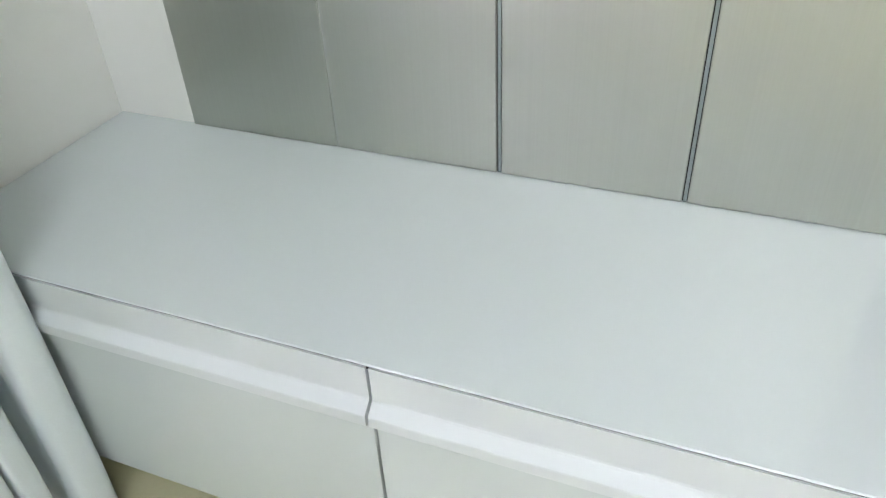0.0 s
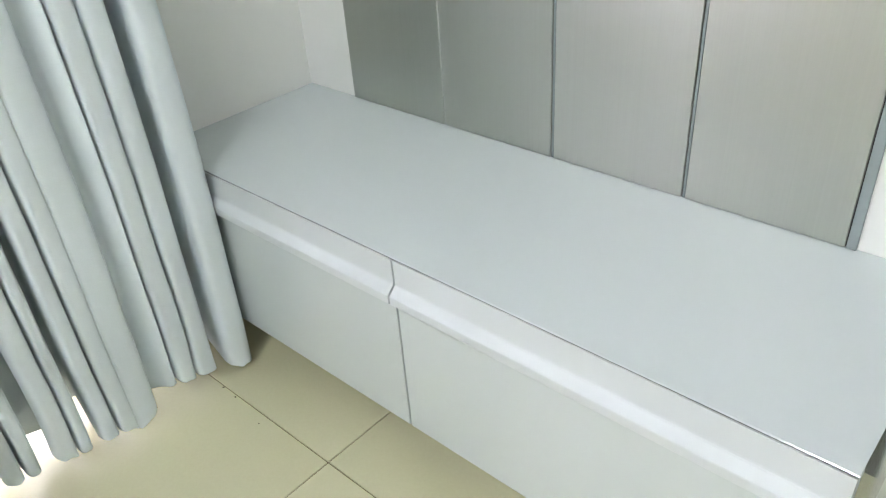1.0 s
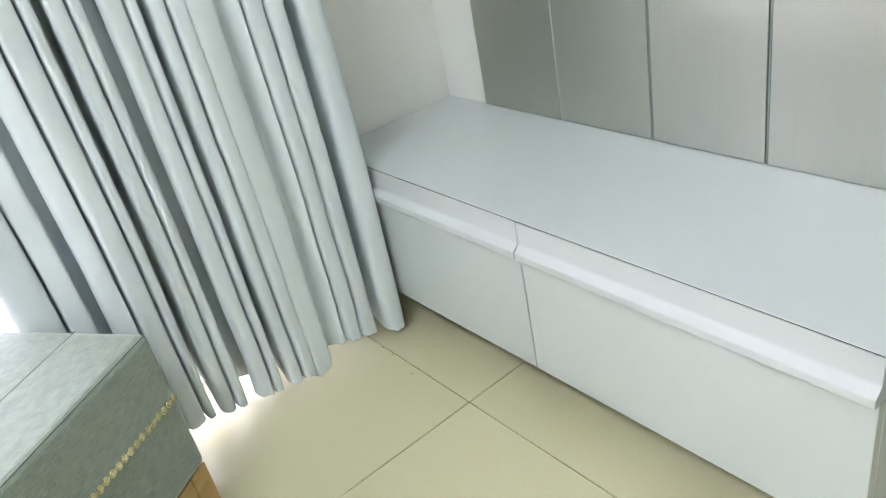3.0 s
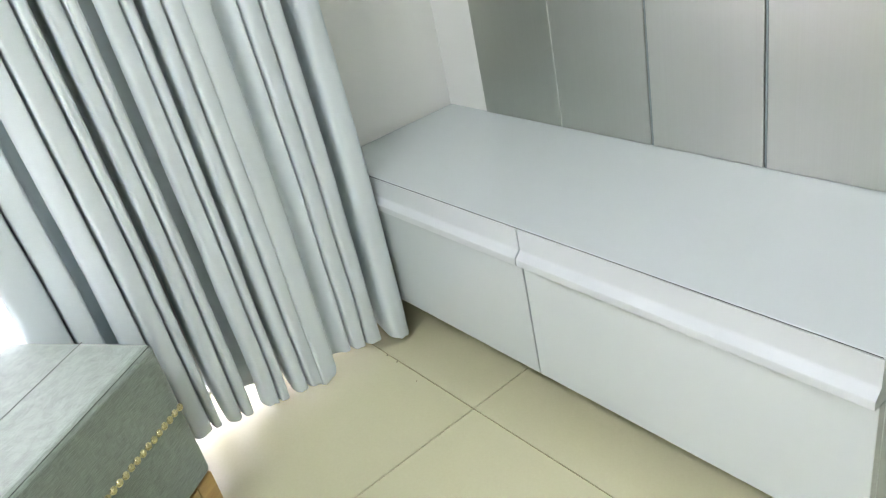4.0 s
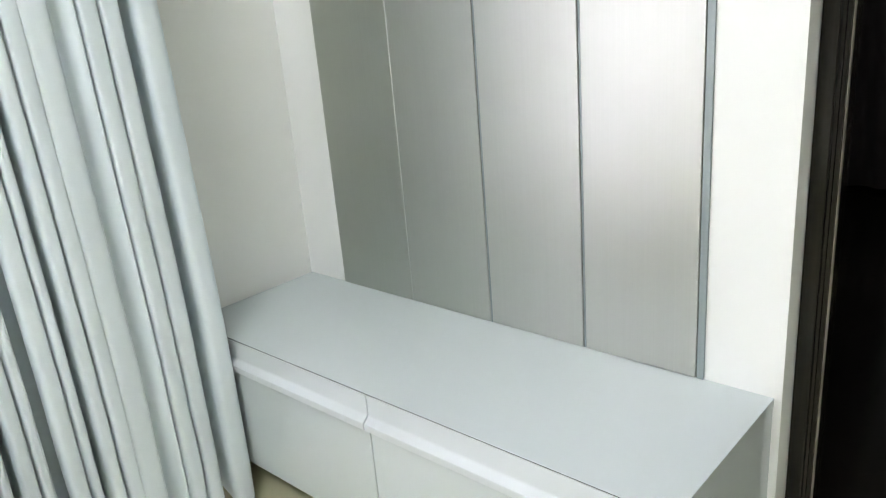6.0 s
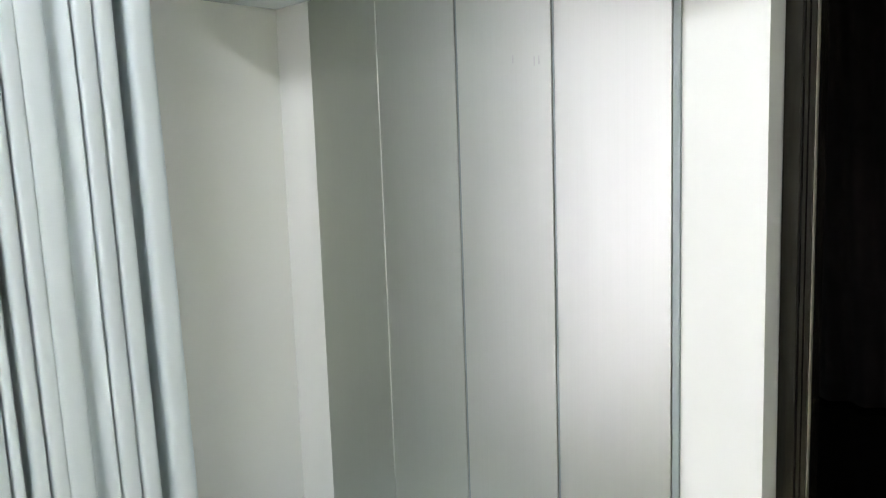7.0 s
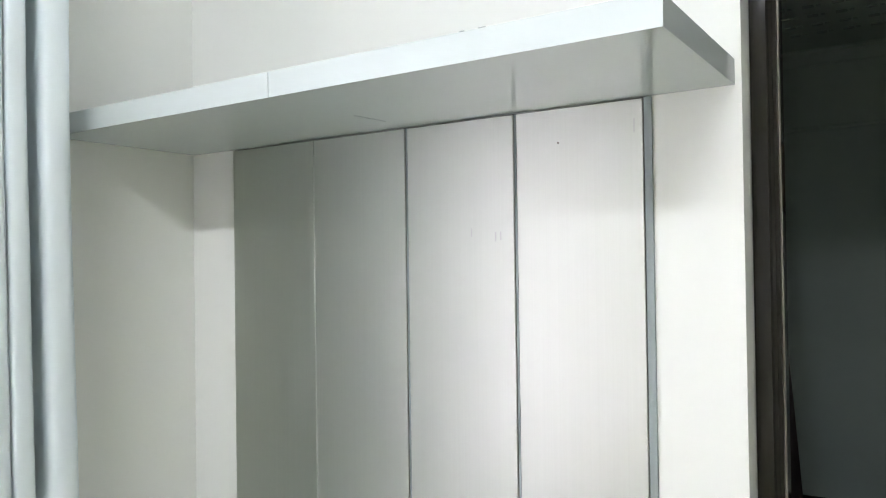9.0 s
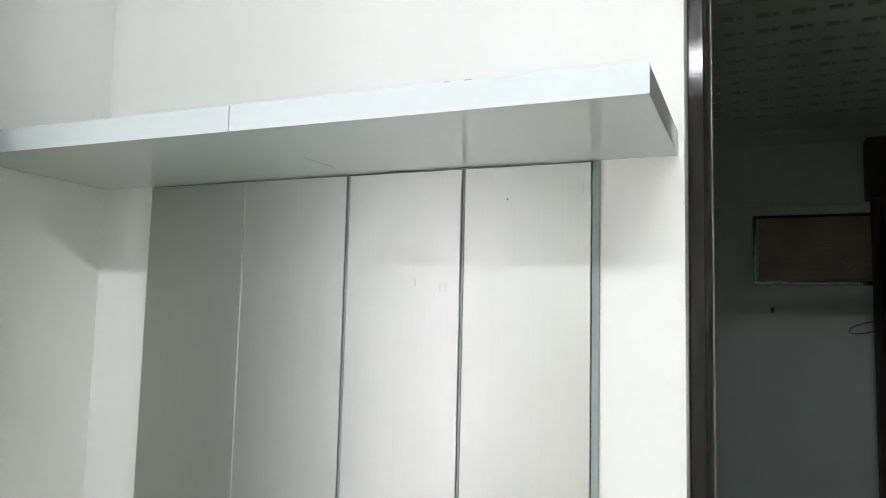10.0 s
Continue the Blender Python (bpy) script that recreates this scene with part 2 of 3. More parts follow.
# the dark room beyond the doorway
# the near-black wood colour also carries the dark of this unlit floor
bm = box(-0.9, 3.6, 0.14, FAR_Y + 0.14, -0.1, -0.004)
structure(part("floor_beyond", bm, DARK_WOOD), "floor of the unlit next room, its darkness put into the colour", "floor")
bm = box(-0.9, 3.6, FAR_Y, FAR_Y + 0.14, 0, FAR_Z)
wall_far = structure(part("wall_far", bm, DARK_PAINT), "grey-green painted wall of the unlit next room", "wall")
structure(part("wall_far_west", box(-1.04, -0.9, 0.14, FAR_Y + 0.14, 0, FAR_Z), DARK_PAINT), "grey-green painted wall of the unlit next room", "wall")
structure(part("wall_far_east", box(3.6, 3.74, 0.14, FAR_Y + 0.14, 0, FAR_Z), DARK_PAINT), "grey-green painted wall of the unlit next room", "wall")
bm = bmesh.new()
add_box(bm, -1.0, 3.7, 0.14, FAR_Y + 0.14, FAR_Z, FAR_Z + 0.1)
for i in range(22):
    for j in range(17):
        x, y = 0.75 + i * 0.115, 0.4 + j * 0.15
        if y < FAR_Y - 0.2:
            add_box(bm, x - 0.022, x + 0.022, y - 0.012, y + 0.012, FAR_Z - 0.006, FAR_Z - 0.0005)
            add_box(bm, x + 0.032, x + 0.050, y - 0.008, y + 0.008, FAR_Z - 0.005, FAR_Z - 0.0005)
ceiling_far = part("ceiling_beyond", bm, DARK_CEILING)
ceiling_far.data.materials.append(MARKS)
for poly in ceiling_far.data.polygons:
    poly.material_index = 1 if poly.area < 0.01 else 0
structure(ceiling_far, "unlit grey ceiling with rows of small raised marks", "ceiling")
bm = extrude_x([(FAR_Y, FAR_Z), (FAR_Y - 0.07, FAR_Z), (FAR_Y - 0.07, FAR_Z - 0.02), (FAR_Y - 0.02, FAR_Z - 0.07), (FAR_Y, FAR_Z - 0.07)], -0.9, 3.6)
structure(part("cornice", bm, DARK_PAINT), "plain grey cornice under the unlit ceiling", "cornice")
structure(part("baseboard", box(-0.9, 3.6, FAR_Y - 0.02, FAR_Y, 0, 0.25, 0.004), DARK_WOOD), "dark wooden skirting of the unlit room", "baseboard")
structure(part("trim_rail", box(-0.9, 3.6, FAR_Y - 0.025, FAR_Y, 2.185, 2.205, 0.004), DARK_PAINT), "thin grey rail along the unlit wall", "trim")

# glass door behind the drapes
window = structure(holder("window_1", pose(-0.07, 0, 0)), "white aluminium sliding glass door behind the drapes", "window")
y0, y1, z0, z1 = WIN
for a, c, d, e in ((y0, y1, z1 - 0.05, z1), (y0, y1, z0 - 0.03, z0 + 0.03)):
    part("rail", box(-0.03, 0.03, a, c, d, e, 0.004), PLASTIC, window)
for k in (y0, (y0 + y1) / 2 - 0.025, y1 - 0.05):
    part("stile", box(-0.025, 0.025, k, k + 0.05, z0 + 0.03, z1 - 0.05, 0.004), PLASTIC, window)
for a, c in ((y0 + 0.05, (y0 + y1) / 2 - 0.025), ((y0 + y1) / 2 + 0.025, y1 - 0.05)):
    pane = part("pane", box(-0.003, 0.003, a, c, z0 + 0.03, z1 - 0.05), GLASS, window)
    pane.visible_shadow = False

# dark door frame set back in the opening
frame_ob = structure(holder("door_frame"), "dark varnished wooden door frame, glossy and worn", "door frame")
FY = 0.045
jamb = [(0, FY), (0.025, FY), (0.0265, FY + 0.0015), (0.027, FY + 0.012), (0.031, FY + 0.014), (0.031, FY + 0.022), (0.036, FY + 0.026), (0.036, FY + 0.085), (0, FY + 0.085)]
part("jamb", sweep_z([(WALL_END + 0.002 + x, y) for x, y in jamb], 0, DOOR_Z), JAMB, frame_ob)
part("jamb", sweep_z([(DOOR_X1 - 0.002 - x, y) for x, y in jamb], 0, DOOR_Z), JAMB, frame_ob)
part("bead", box(WALL_END + 0.0385, WALL_END + 0.0405, FY + 0.03, FY + 0.04, 0.002, DOOR_Z - 0.05, 0.0006, 1), WORN_BEAD, frame_ob, "thin pale worn bead")
part("head", box(WALL_END + 0.05, DOOR_X1 - 0.05, FY, FY + 0.085, DOOR_Z - 0.046, DOOR_Z - 0.002, 0.004), DARK_WOOD, frame_ob)
part("threshold", box(WALL_END + 0.05, DOOR_X1 - 0.05, FY + 0.01, FY + 0.08, 0.0, 0.006, 0.002), THRESHOLD, frame_ob, "low pale threshold strip")

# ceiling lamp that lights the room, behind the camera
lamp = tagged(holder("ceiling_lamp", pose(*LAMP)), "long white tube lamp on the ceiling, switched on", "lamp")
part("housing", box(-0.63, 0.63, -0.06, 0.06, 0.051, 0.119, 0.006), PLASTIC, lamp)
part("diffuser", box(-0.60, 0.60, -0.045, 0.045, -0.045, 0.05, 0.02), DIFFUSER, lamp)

# ---- low cabinet ----
CAB_X1, CAB_Y, CAB_Z0, CAB_Z1, JOINT = 1.288, -0.405, 0.093, 0.4375, 0.648


def low_cabinet():
    cab = tagged(holder("low_cabinet"), "pale grey-white laminate wall-hung cabinet with two drawers", "cabinet")
    bm = box(0.003, 0.021, -0.383, -0.009, CAB_Z0, 0.419, 0.001)
    add_box(bm, JOINT - 0.009, JOINT + 0.009, -0.383, -0.009, CAB_Z0 + 0.018, 0.419)
    add_box(bm, 0.021, CAB_X1 - 0.018, -0.383, -0.009, CAB_Z0, CAB_Z0 + 0.018)
    add_box(bm, 0.021, CAB_X1 - 0.018, -0.012, -0.009, CAB_Z0 + 0.018, 0.419)
    part("body", bm, LAMINATE, cab)
    part("side_panel", box(CAB_X1 - 0.018, CAB_X1, -0.3865, -0.009, CAB_Z0, 0.4345, 0.0012), LAMINATE, cab)
    top = [(-0.002, 0.4195), (-0.3845, 0.4195), (-0.3845, 0.4350), (CAB_Y, 0.4350), (CAB_Y - 0.0005, 0.4362), (CAB_Y + 0.001, CAB_Z1), (-0.002, CAB_Z1)]
    part("top", extrude_x(top, 0.003, CAB_X1 + 0.0005), LAMINATE, cab, "smooth satin top board")
    # near-black strips put the shade of the cabinet's gaps into colour
    part("gap_strip", box(0.006, CAB_X1 - 0.003, CAB_Y + 0.004, -0.3868, 0.4263, 0.4348), SHADOW_GAP, cab, "dark strip painted as the shade of the gap under the top")
    part("end_cap", box(CAB_X1 - 0.0029, CAB_X1 - 0.0005, CAB_Y + 0.003, -0.3868, 0.4263, 0.4348), LAMINATE, cab)
    part("gap_strip", box(JOINT - 0.008, JOINT + 0.008, -0.3866, -0.3835, CAB_Z0 + 0.004, 0.399), SHADOW_GAP, cab, "dark strip painted as the shade of the gap between the drawers")
    # drawer fronts with a moulded pull along the upper edge
    nose = [(0.0, 0.3900), (0.0006, 0.3872), (0.0022, 0.3850), (0.0118, 0.3764), (0.0136, 0.3746), (0.0142, 0.3725), (0.0142, 0.3605), (0.0138, 0.3592), (0.0128, 0.3585)]
    pull = [(-0.3868, 0.4262), (CAB_Y + 0.0025, 0.4262), (CAB_Y + 0.0025, 0.4315), (CAB_Y, 0.4315)] + [(CAB_Y - d, z) for d, z in nose] + [(CAB_Y + 0.001, 0.3585), (-0.3868, 0.3585)]
    for x0, x1 in ((0.004, JOINT - 0.0018), (JOINT + 0.0018, CAB_X1 - 0.0005)):
        drawer = part("drawer", box(x0, x1, CAB_Y, -0.387, CAB_Z0 - 0.001, 0.3557, 0.0012), LAMINATE, cab)
        part("pull_rail", extrude_x(pull, x0, x1), SATIN, drawer, "moulded laminate finger pull")
    return cab


low_cabinet()

# ---- brushed panels ----
SEAMS = (0.152, 0.410, 0.659, 0.9055, 1.1485)
SHELF_Z = 1.797
cladding = tagged(holder("metal_wall_panel"), "four upright brushed silver metal panels on the wall", "wall panel")
part("backing", box(SEAMS[0] + 0.001, SEAMS[4] + 0.006, -0.0095, -0.0075, CAB_Z1 + 0.001, SHELF_Z - 0.001), SHADOW_GAP, cladding, "dark backing in the joints")
for k in range(4):
    x0, x1 = SEAMS[k] + (0.0, 0.0024, 0.0036, 0.0036)[k], SEAMS[k + 1] - (0.0022, 0.0034, 0.0034, 0.0028)[k]
    panel = part("panel", box(x0, x1, -0.0145, -0.0097, CAB_Z1 + 0.0015, SHELF_Z - 0.003, 0.0009, 1), BRUSHED, cladding)
    if k:
        # first joint: the bevel's reflection is put into a paler strip colour
        part("channel", box(SEAMS[k] - 0.0019, SEAMS[k] + 0.0024, -0.0128, -0.0097, CAB_Z1 + 0.001, SHELF_Z - 0.002, 0.0006, 1), JOINT_GLINT if k == 1 else TRIM, cladding, "narrow joint strip with its bevel's glint as a pale colour" if k == 1 else "narrow grey metal joint strip")
    marks = {2: ((0.811, 1.58, 0.0014, 0.008), (0.863, 1.571, 0.0016, 0.009), (0.874, 1.572, 0.0014, 0.008)), 3: ((0.9925, 1.7335, 0.0016, 0.0016), (1.131, 1.750, 0.0014, 0.012))}
    for x, z, w, h in marks.get(k, ()):
        part("scuff", box(x - w, x + w, -0.01475, -0.0143, z - h, z + h), DIRT if h < 0.005 else SCUFF, panel, "tiny scuff in the metal")
part("edge_trim", box(SEAMS[4] - 0.0008, SEAMS[4] + 0.0125, -0.0145, -0.0085, CAB_Z1 + 0.001, SHELF_Z - 0.001, 0.0008), TRIM, cladding, "grey aluminium edge strip")

# ---- shelf over the panels ----
SHELF_Y, SHELF_X1, SHELF_T = -0.378, 1.293, 0.041


def wall_shelf():
    sh = tagged(holder("wall_shelf"), "long thick white laminate shelf over the metal panels", "shelf")
    part("board", box(0.002, SHELF_X1 - 0.001, SHELF_Y + 0.002, -0.001, SHELF_Z, SHELF_Z + SHELF_T, 0.001), LAMINATE, sh)
    part("dark_end", box(0.002, 0.0585, SHELF_Y + 0.0002, SHELF_Y + 0.0016, SHELF_Z + 0.0005, SHELF_Z + SHELF_T - 0.0005), DARK_END, sh, "dark strip at the shelf's end, beside the edge band")
    for a, c in ((0.0595, 0.6475), (0.6492, SHELF_X1)):
        part("front_edge", box(a, c, SHELF_Y, SHELF_Y + 0.0015, SHELF_Z - 0.0005, SHELF_Z + SHELF_T + 0.0005), LAMINATE, sh)
    bm = box(-0.0007, 0.0007, -0.042, 0.042, -0.0003, 0.0003)
    line = part("grey_line", bm, TRIM, sh, "thin grey line under the board")
    line.location, line.rotation_euler = (0.6625, -0.1325, SHELF_Z - 0.0002), (0, 0, radians(-6))
    for x, w in ((1.018, 0.004), (1.050, 0.006)):
        part("chip", box(x - w, x + w, SHELF_Y - 0.0004, SHELF_Y + 0.003, SHELF_Z + SHELF_T + 0.0002, SHELF_Z + SHELF_T + 0.0016, 0.0003, 1), TRIM, sh, "small chip on the edge band")
    return sh


wall_shelf()

# cable cover high on the wall; its underside's shade is put into the grey
cover = tagged(part("cable_cover", box(0.001, 0.014, -0.55, -0.010, 2.258, 2.276, 0.003), COVER), "narrow grey-green plastic cable cover on the wall, its underside's shade in the colour", "cable cover")

# ---- drapes ----


# the hem swings up and down along the drape and brushes the floor at the wall corner
HEM_Y = (-1.16, -0.93, -0.80, -0.665, -0.635, -0.58, -0.50, -0.46, -0.41)
HEM_Z = (0.080, 0.076, 0.050, 0.022, 0.045, 0.066, 0.038, 0.016, 0.014)


def drape_mesh(folds, y_start, ridge, hem, top, seed, leak_block=False):
    """A pleated hanging sheet. folds, side by side from y_start on: (kind, y where it ends, depth at its start, depth at its end);
    roll: a rounded pleat between two creases; slot: a deep gap; slope: a recess that climbs back to the front."""
    q_steps = (0, 0.03, 0.08, 0.15, 0.25, 0.38, 0.5, 0.62, 0.75, 0.85, 0.92, 0.97, 1)
    base, a = [], y_start
    for kind, b, d0, d1 in folds:
        under = min(0.05, 1.8 * (b - a)) if kind == "slot" and b - a > 0.01 else 0.0
        for u in q_steps[:-1] if kind != "slot" else (0, 0.06, 0.3, 0.7, 0.94):
            y = a + (b - a) * u + under * max(0.0, u - 0.06)
            if kind == "roll":
                q = 2 * u - 1
                x = -(d0 if q < 0 else d1) * (1 - (1 - abs(q) ** 3) ** (1 / 3))
            elif kind == "slot":
                x = -(d0 if u < 0.05 else d1)
            else:
                w = max(0.0, (u - 0.25) / 0.75)
                x = -d0 * (1 - w * w * (3 - 2 * w)) - d1 * u ** 4
            base.append((y, x))
        a = b
    base.append((a, base[-1][1] - 0.004))
    if leak_block:  # unseen turn back to the wall, added to block window light leaking past
        base += [(a - 0.001, -0.07), (a - 0.004, -0.12), (a - 0.006, -0.17)]
    zs = sorted([hem, hem + 0.004, hem + 0.03] + [hem + (top - hem) * (i / 30) ** 1.15 for i in range(1, 31)])
    bm = bmesh.new()
    rows = []
    for z in zs:
        f = (z - hem) / (top - hem)
        row = []
        for y, dip in base:
            x = ridge(y) + dip * (1.12 - 0.25 * min(1, f * 2)) + 0.007 * (1 - min(1, f * 4)) * noise.noise(Vector((y * 14, 1.7, seed)))
            x += 0.004 * noise.noise(Vector((y * 8, z * 1.9, seed))) + 0.0008 * noise.noise(Vector((y * 26, z * 8, seed)))
            low = max(0.0, 1 - (z - hem) / 0.35)
            yy = y + 0.004 * noise.noise(Vector((y * 5, z * 1.3, seed + 5.5))) + 0.008 * low * noise.noise(Vector((y * 15, z * 5, seed + 2.5)))
            yy -= 0.027 * min(1.0, max(0.0, (z - 0.5) / 1.3))
            zz = z + (np.interp(y, HEM_Y, HEM_Z) - hem) * max(0.0, 1 - (z - hem) / 0.6)
            if z < hem + 0.05:
                zz += (0.006 * noise.noise(Vector((y * 16, 3.3, seed))) + 0.010 * noise.noise(Vector((y * 55, 7.1, seed))) + 0.004) * (1 - (z - hem) / 0.05)
            row.append(bm.verts.new((max(x, 0.016), yy, zz)))
        rows.append(row)
    for a, c in zip(rows, rows[1:]):
        for i in range(len(base) - 1):
            bm.faces.new((a[i], a[i + 1], c[i + 1], c[i]))
    return bm


CREASE = 0.0045


def creased(rows):
    """The folds with a narrow deep crease set between neighbouring rolls."""
    out = []
    for kind, b, d0, d1 in rows:
        if kind == "crease":
            out.append(("slot", b + CREASE / 2, d0, d1))
        else:
            out.append((kind, b, d0, d1))
    return out


FOLDS = creased([
    ("roll", -1.101, 0.020, 0.018), ("crease", -1.099, 0.02, 0.09), ("roll", -1.054, 0.018, 0.022), ("slot", -1.034, 0.02, 0.100), ("roll", -0.995, 0.022, 0.014),
    ("crease", -0.992, 0.02, 0.09), ("roll", -0.949, 0.015, 0.015), ("crease", -0.947, 0.02, 0.08), ("roll", -0.924, 0.016, 0.022), ("slot", -0.908, 0.022, 0.175),
    ("roll", -0.878, 0.022, 0.016), ("crease", -0.876, 0.02, 0.08), ("roll", -0.852, 0.016, 0.022), ("slot", -0.827, 0.022, 0.100), ("roll", -0.790, 0.024, 0.014),
    ("crease", -0.788, 0.02, 0.08), ("roll", -0.765, 0.015, 0.022), ("slot", -0.750, 0.022, 0.150), ("roll", -0.721, 0.022, 0.016), ("crease", -0.719, 0.02, 0.09),
    ("roll", -0.685, 0.016, 0.008), ("roll", -0.632, 0.008, 0.026), ("slope", -0.586, 0.046, 0.010), ("crease", -0.584, 0.02, 0.09), ("roll", -0.545, 0.015, 0.015),
    ("crease", -0.543, 0.02, 0.09), ("roll", -0.501, 0.015, 0.024), ("slot", -0.474, 0.024, 0.185), ("roll", -0.417, 0.026, 0.036)])


def hung_drape(name, bm, label):
    th = tagged(holder(name), label, "drape", "drapes at the glass door")
    ys = [w.co.y for w in bm.verts]
    ob = part("cloth", bm, DRAPE, th, "", True)
    so = ob.modifiers.new("thickness", "SOLIDIFY")
    so.thickness, so.offset = 0.0025, -1
    part("heading_tape", box(0.05, 0.20, min(ys), max(ys), 2.425, 2.4515, 0.004), DRAPE, th)
    return th


def near_ridge(y):
    back = max(0.0, min(1.0, (-0.99 - y) / 0.10))
    return 0.207 - 0.05 * back


hung_drape("drape", drape_mesh(FOLDS, -1.172, near_ridge, 0.030, 2.45, 3, True), "pale blue-grey pleated floor-length drape, drawn to the wall corner")
EDGE_FOLDS = [("roll", -1.27, 0.01, 0.012), ("roll", -1.205, 0.012, 0.01)]
hung_drape("drape", drape_mesh(EDGE_FOLDS, -1.33, lambda y: 0.085, 0.03, 2.45, 12), "pale blue-grey flat drape edge beside the daylight")
pole = tagged(holder("curtain_rail"), "white curtain rail over the glass door", "curtain rail")
part("track", box(0.05, 0.20, -2.75, -0.40, 2.452, 2.48, 0.004), PLASTIC, pole)
part("bracket", box(0.0, 0.05, -0.62, -0.58, 2.452, 2.48, 0.003), PLASTIC, pole)
part("bracket", box(0.0, 0.05, -2.55, -2.51, 2.452, 2.48, 0.003), PLASTIC, pole)

for ya, yb in ((-2.6, -0.64),):
    bm = bmesh.new()
    rows = []
    cols = int((yb - ya) / 0.0117)
    for z in (0.055, 0.4, 1.0, 1.7, 2.44):
        rows.append([bm.verts.new((0.028 + 0.012 * math.sin(i * 0.9), ya + i * 0.0117, z)) for i in range(cols)])
    for a, c in zip(rows, rows[1:]):
        for i in range(cols - 1):
            bm.faces.new((a[i], a[i + 1], c[i + 1], c[i]))
    tagged(part("sheer_curtain", bm, SHEER, None, "", True), "white sheer curtain against the glass door, lit by daylight", "curtain")

# ---- upholstered bench ----
BENCH = (0.366, -1.006)
BENCH_TURN = -55.6   # its long side runs along local x


def bench():
    """Corner at the origin; the nailed side faces local +y... local x along it, local -y across."""
    top = tagged(holder("upholstered_bench", pose(BENCH[0], BENCH[1], 0, 0, 0, BENCH_TURN)),
                 "grey-green linen upholstered bench with brass nailheads and oak legs", "bench")
    L, W = 0.95, 0.32
    y0, y1 = -W, 0.0
    body = part("upholstery", box(0, L, y0, y1, 0.125, 0.430, 0.016, 5), LINEN, top)
    part("seam", box(0.010, L - 0.010, -0.0062, -0.0048, 0.4238, 0.4262), SEAM, body, "thin dark stitched seam")
    part("seam", box(0.006, L - 0.006, -0.1512, -0.1500, 0.4295, 0.4305), SEAM, body, "thin dark stitched seam")
    head = bmesh.new()
    bmesh.ops.create_uvsphere(head, u_segments=10, v_segments=6, radius=0.0074)
    for w in head.verts:
        w.co.y *= 0.62
    nail = part("nailhead", head, BRASS, top, "round brass nailhead", True)
    nail.location = (0.012, 0.0015, 0.2905)
    for k in range(1, 58):
        o = new("nailhead", nail.data)
        o.parent = top
        o["label"] = "round brass nailhead"
        o.location = (0.012 + k * 0.0160, 0.0015, 0.2905 + 0.0006 * math.sin(k * 2.3))
    part("rail", box(0.052, L - 0.052, -0.028, -0.004, 0.082, 0.1245, 0.002), OAK, top)
    part("rail", box(0.052, L - 0.052, y0 + 0.004, y0 + 0.028, 0.082, 0.1245, 0.002), OAK, top)
    part("rail", box(0.006, 0.030, y0 + 0.045, -0.046, 0.082, 0.1245, 0.002), OAK, top)
    for x in (0.004, L - 0.050):
        for y in (y0 + 0.004, -0.044):
            part("leg", box(x, x + 0.046, y, y + 0.040, 0.0, 0.1245, 0.003), OAK, top)
    return top


bench()

# ---- things in the dark room ----


def dark_curtain(name, x0, x1, y, z1, flare, label, seed):
    th = tagged(holder(name), label, "curtain")
    bm = bmesh.new()
    rng = random.Random(seed)
    ph = rng.uniform(0, 6)
    rows = []
    for j in range(15):
        f = j / 14
        z = z1 * (1 - f)
        rows.append([bm.verts.new((x0 + (x1 - x0 + flare * f) * i / 90, y + 0.03 * math.sin(i * 0.62 + ph + 0.4 * math.sin(3 * f)), z + 0.02)) for i in range(91)])
    for a, c in zip(rows, rows[1:]):
        for i in range(90):
            bm.faces.new((a[i], a[i + 1], c[i + 1], c[i]))
    ob = part("cloth", bm, BLACK_CLOTH, th, "", True)
    so = ob.modifiers.new("thickness", "SOLIDIFY")
    so.thickness = 0.003
    part("pelmet", box(x0 - 0.02, x1 + 0.012, y - 0.09, y + 0.05, z1 - 0.02, z1 + 0.29, 0.01), BLACK_CLOTH, th, "boxed dark pelmet")
    return th


dark_curtain("dark_curtain", -0.55, 0.79, 3.08, 2.19, 0.165, "black-brown floor-length curtain under a boxed pelmet", 2)
dark_curtain("dark_curtain", 1.94, 2.75, 3.03, 2.2, 0.0, "black-brown curtain under a boxed pelmet, unlit", 5)

ac = tagged(holder("window_air_conditioner"), "brown window air conditioner in a wooden surround", "air conditioner")
part("surround", box(1.385, 2.02, FAR_Y - 0.03, FAR_Y - 0.001, 1.755, 2.135, 0.004), DARK_WOOD, ac, "dull wooden surround")
part("front_panel", box(1.405, 2.0, FAR_Y - 0.075, FAR_Y - 0.031, 1.775, 2.115, 0.01), AC_BODY, ac)
for k in range(9):
    z = 1.80 + k * 0.033
    part("louvre", box(1.42, 1.78, FAR_Y - 0.082, FAR_Y - 0.0755, z, z + 0.018, 0.002), AC_BODY, ac)
part("control_panel", box(1.80, 1.985, FAR_Y - 0.081, FAR_Y - 0.0755, 1.79, 1.95, 0.002), AC_BODY, ac)
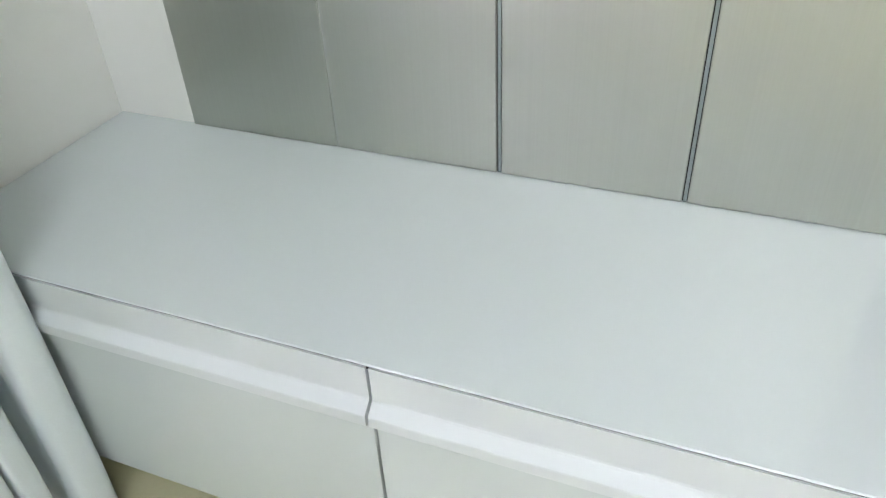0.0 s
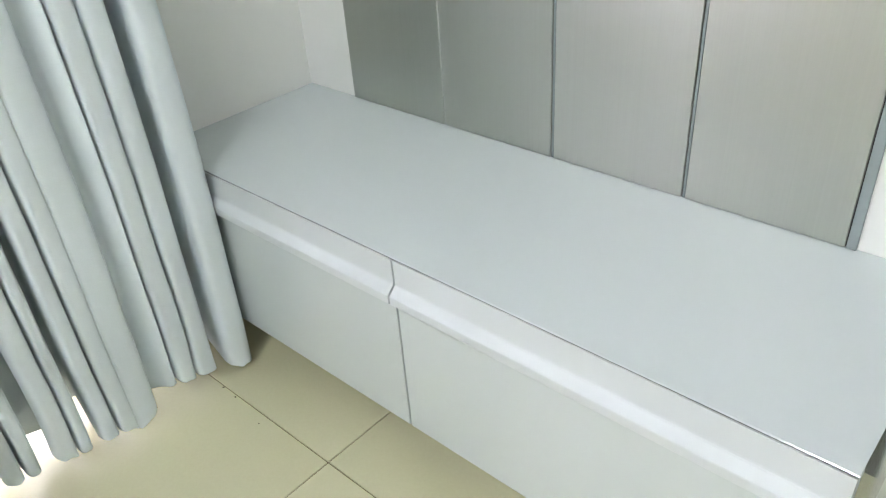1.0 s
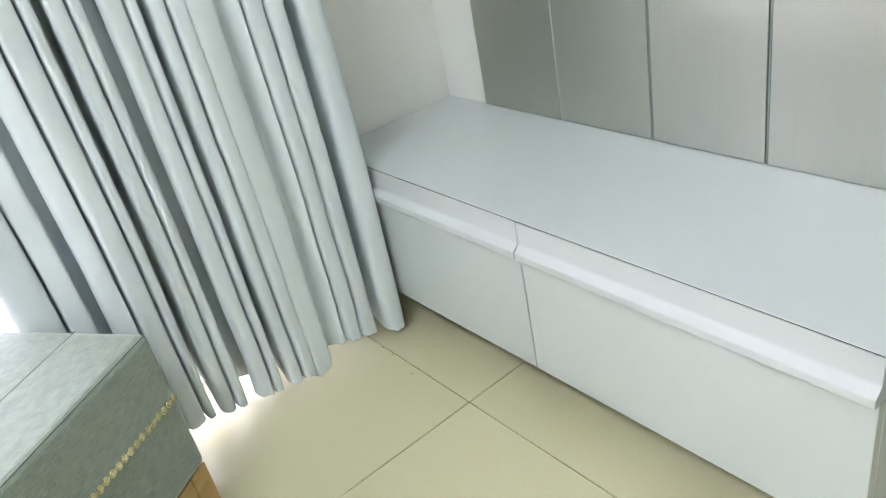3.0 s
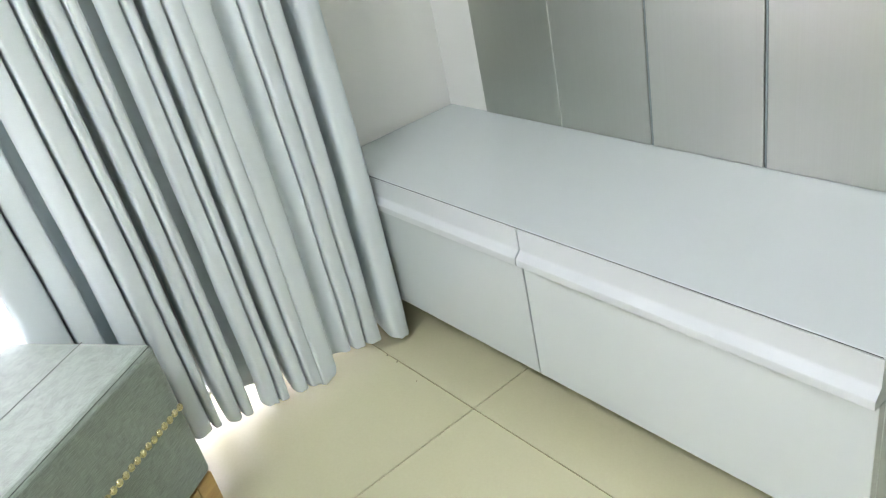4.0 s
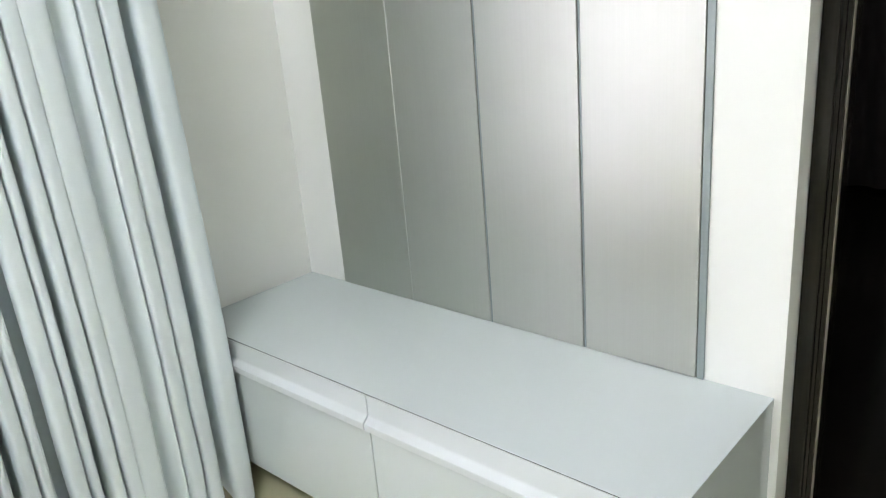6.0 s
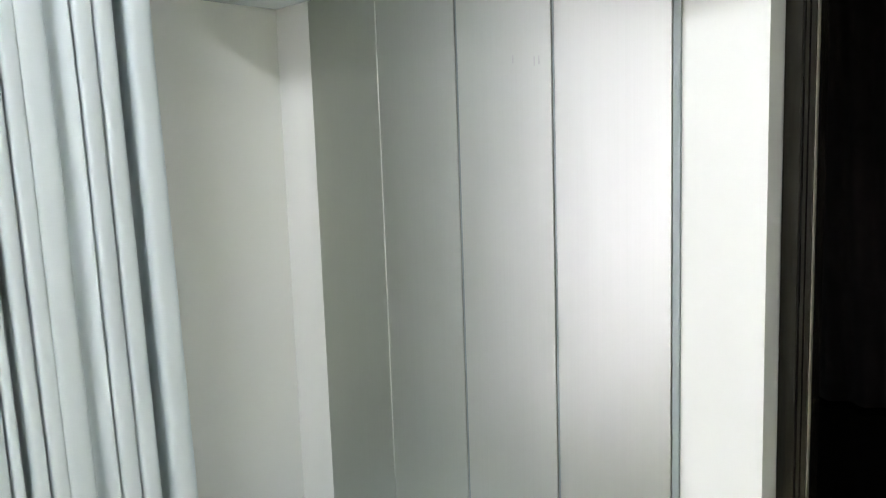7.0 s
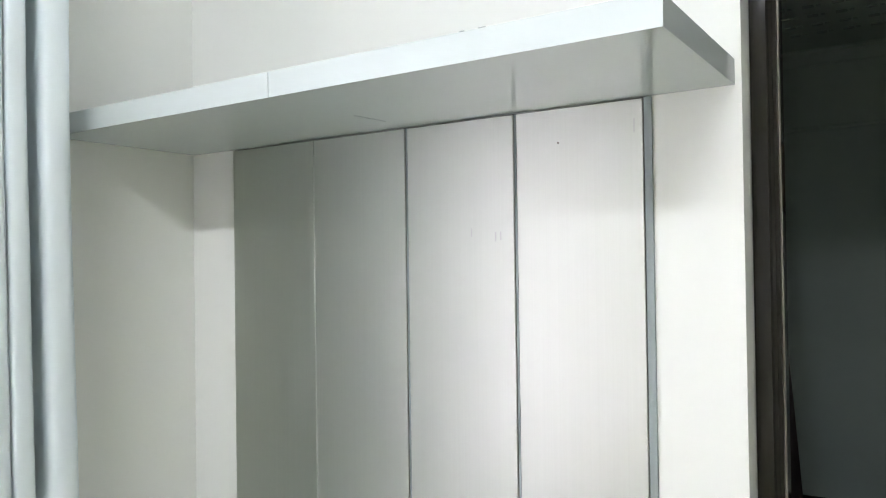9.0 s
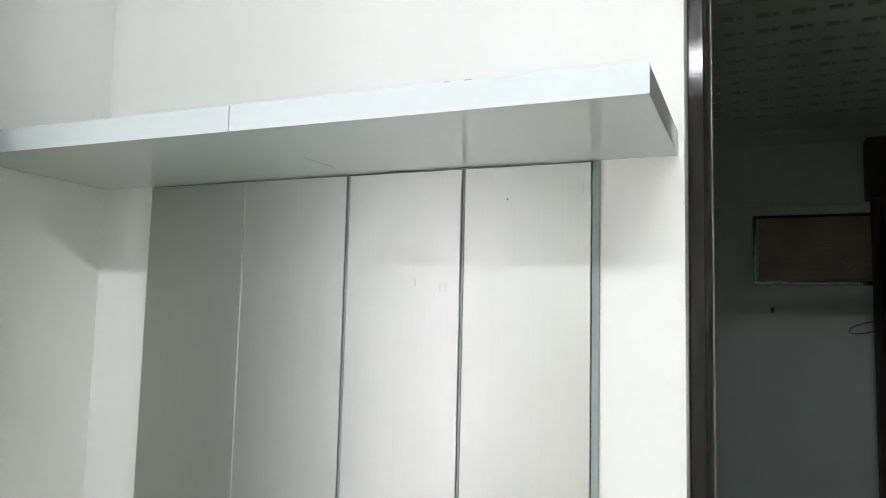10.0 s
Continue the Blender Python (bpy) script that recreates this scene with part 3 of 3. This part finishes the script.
for x in (1.84, 1.93):
    bm = bmesh.new()
    bmesh.ops.create_cone(bm, cap_ends=True, segments=16, radius1=0.025, radius2=0.022, depth=0.02)
    bmesh.ops.rotate(bm, verts=bm.verts, cent=(0, 0, 0), matrix=Matrix.Rotation(radians(90), 3, "X"))
    bmesh.ops.translate(bm, verts=bm.verts, vec=(x, FAR_Y - 0.091, 1.87))
    part("knob", bm, AC_BODY, ac)

tagged(part("wall_hook", box(1.470, 1.487, FAR_Y - 0.02, FAR_Y, 1.605, 1.635, 0.004), LOOP_WIRE), "small dark hook on the grey wall", "hook")
curve = bpy.data.curves.new("wire_loop", "CURVE")
curve.dimensions, curve.bevel_depth = "3D", 0.0028
sp = curve.splines.new("POLY")
sp.points.add(27)
for i, p in enumerate(sp.points):
    a = 2 * math.pi * i / 28
    p.co = (1.93 + 0.085 * math.cos(a), FAR_Y - 0.012 + 0.008 * math.sin(a), 1.535 + 0.026 * math.sin(a) + 0.02 * math.cos(a), 1)
sp.use_cyclic_u = True
curve.materials.append(LOOP_WIRE)
tagged(new("wire_loop", curve), "loop of dark wire hanging on the grey wall", "wire")

# ---- crumbs on the floor ----
rng = random.Random(4)
for x, y, r in ((0.254, -0.509, 0.0026), (0.211, -0.508, 0.0028), (0.350, -0.524, 0.0018), (0.152, -0.626, 0.0042)):
    bm = bmesh.new()
    bmesh.ops.create_icosphere(bm, subdivisions=1, radius=r)
    for w in bm.verts:
        w.co *= rng.uniform(0.6, 1.15)
        w.co.z = max(w.co.z * 0.5, -r * 0.3)
    low = min(w.co.z for w in bm.verts)
    ob = part("crumb", bm, DIRT)
    ob.location = (x, y, -low + 0.0002)
    tagged(ob, "tiny dark crumb lying on the tile floor", "crumb", "crumbs on the floor")

# ---- floor tiles ----
TX, TY, TS = 0.526, -0.503, 0.6
GAP = 0.0011
plate = box(GAP, TS - GAP, GAP, TS - GAP, -0.009, 0.0, 0.0008, 1)
tile_mesh = None
for i in range(-1, 7):
    for j in range(-7, 1):
        x, y = TX + i * TS, TY + j * TS
        if tile_mesh is None:
            ob = part("tile", plate, TILE, floor)
            tile_mesh = ob.data
        else:
            ob = new("tile", tile_mesh)
            ob.parent = floor
        ob.location = (x, y, 0)
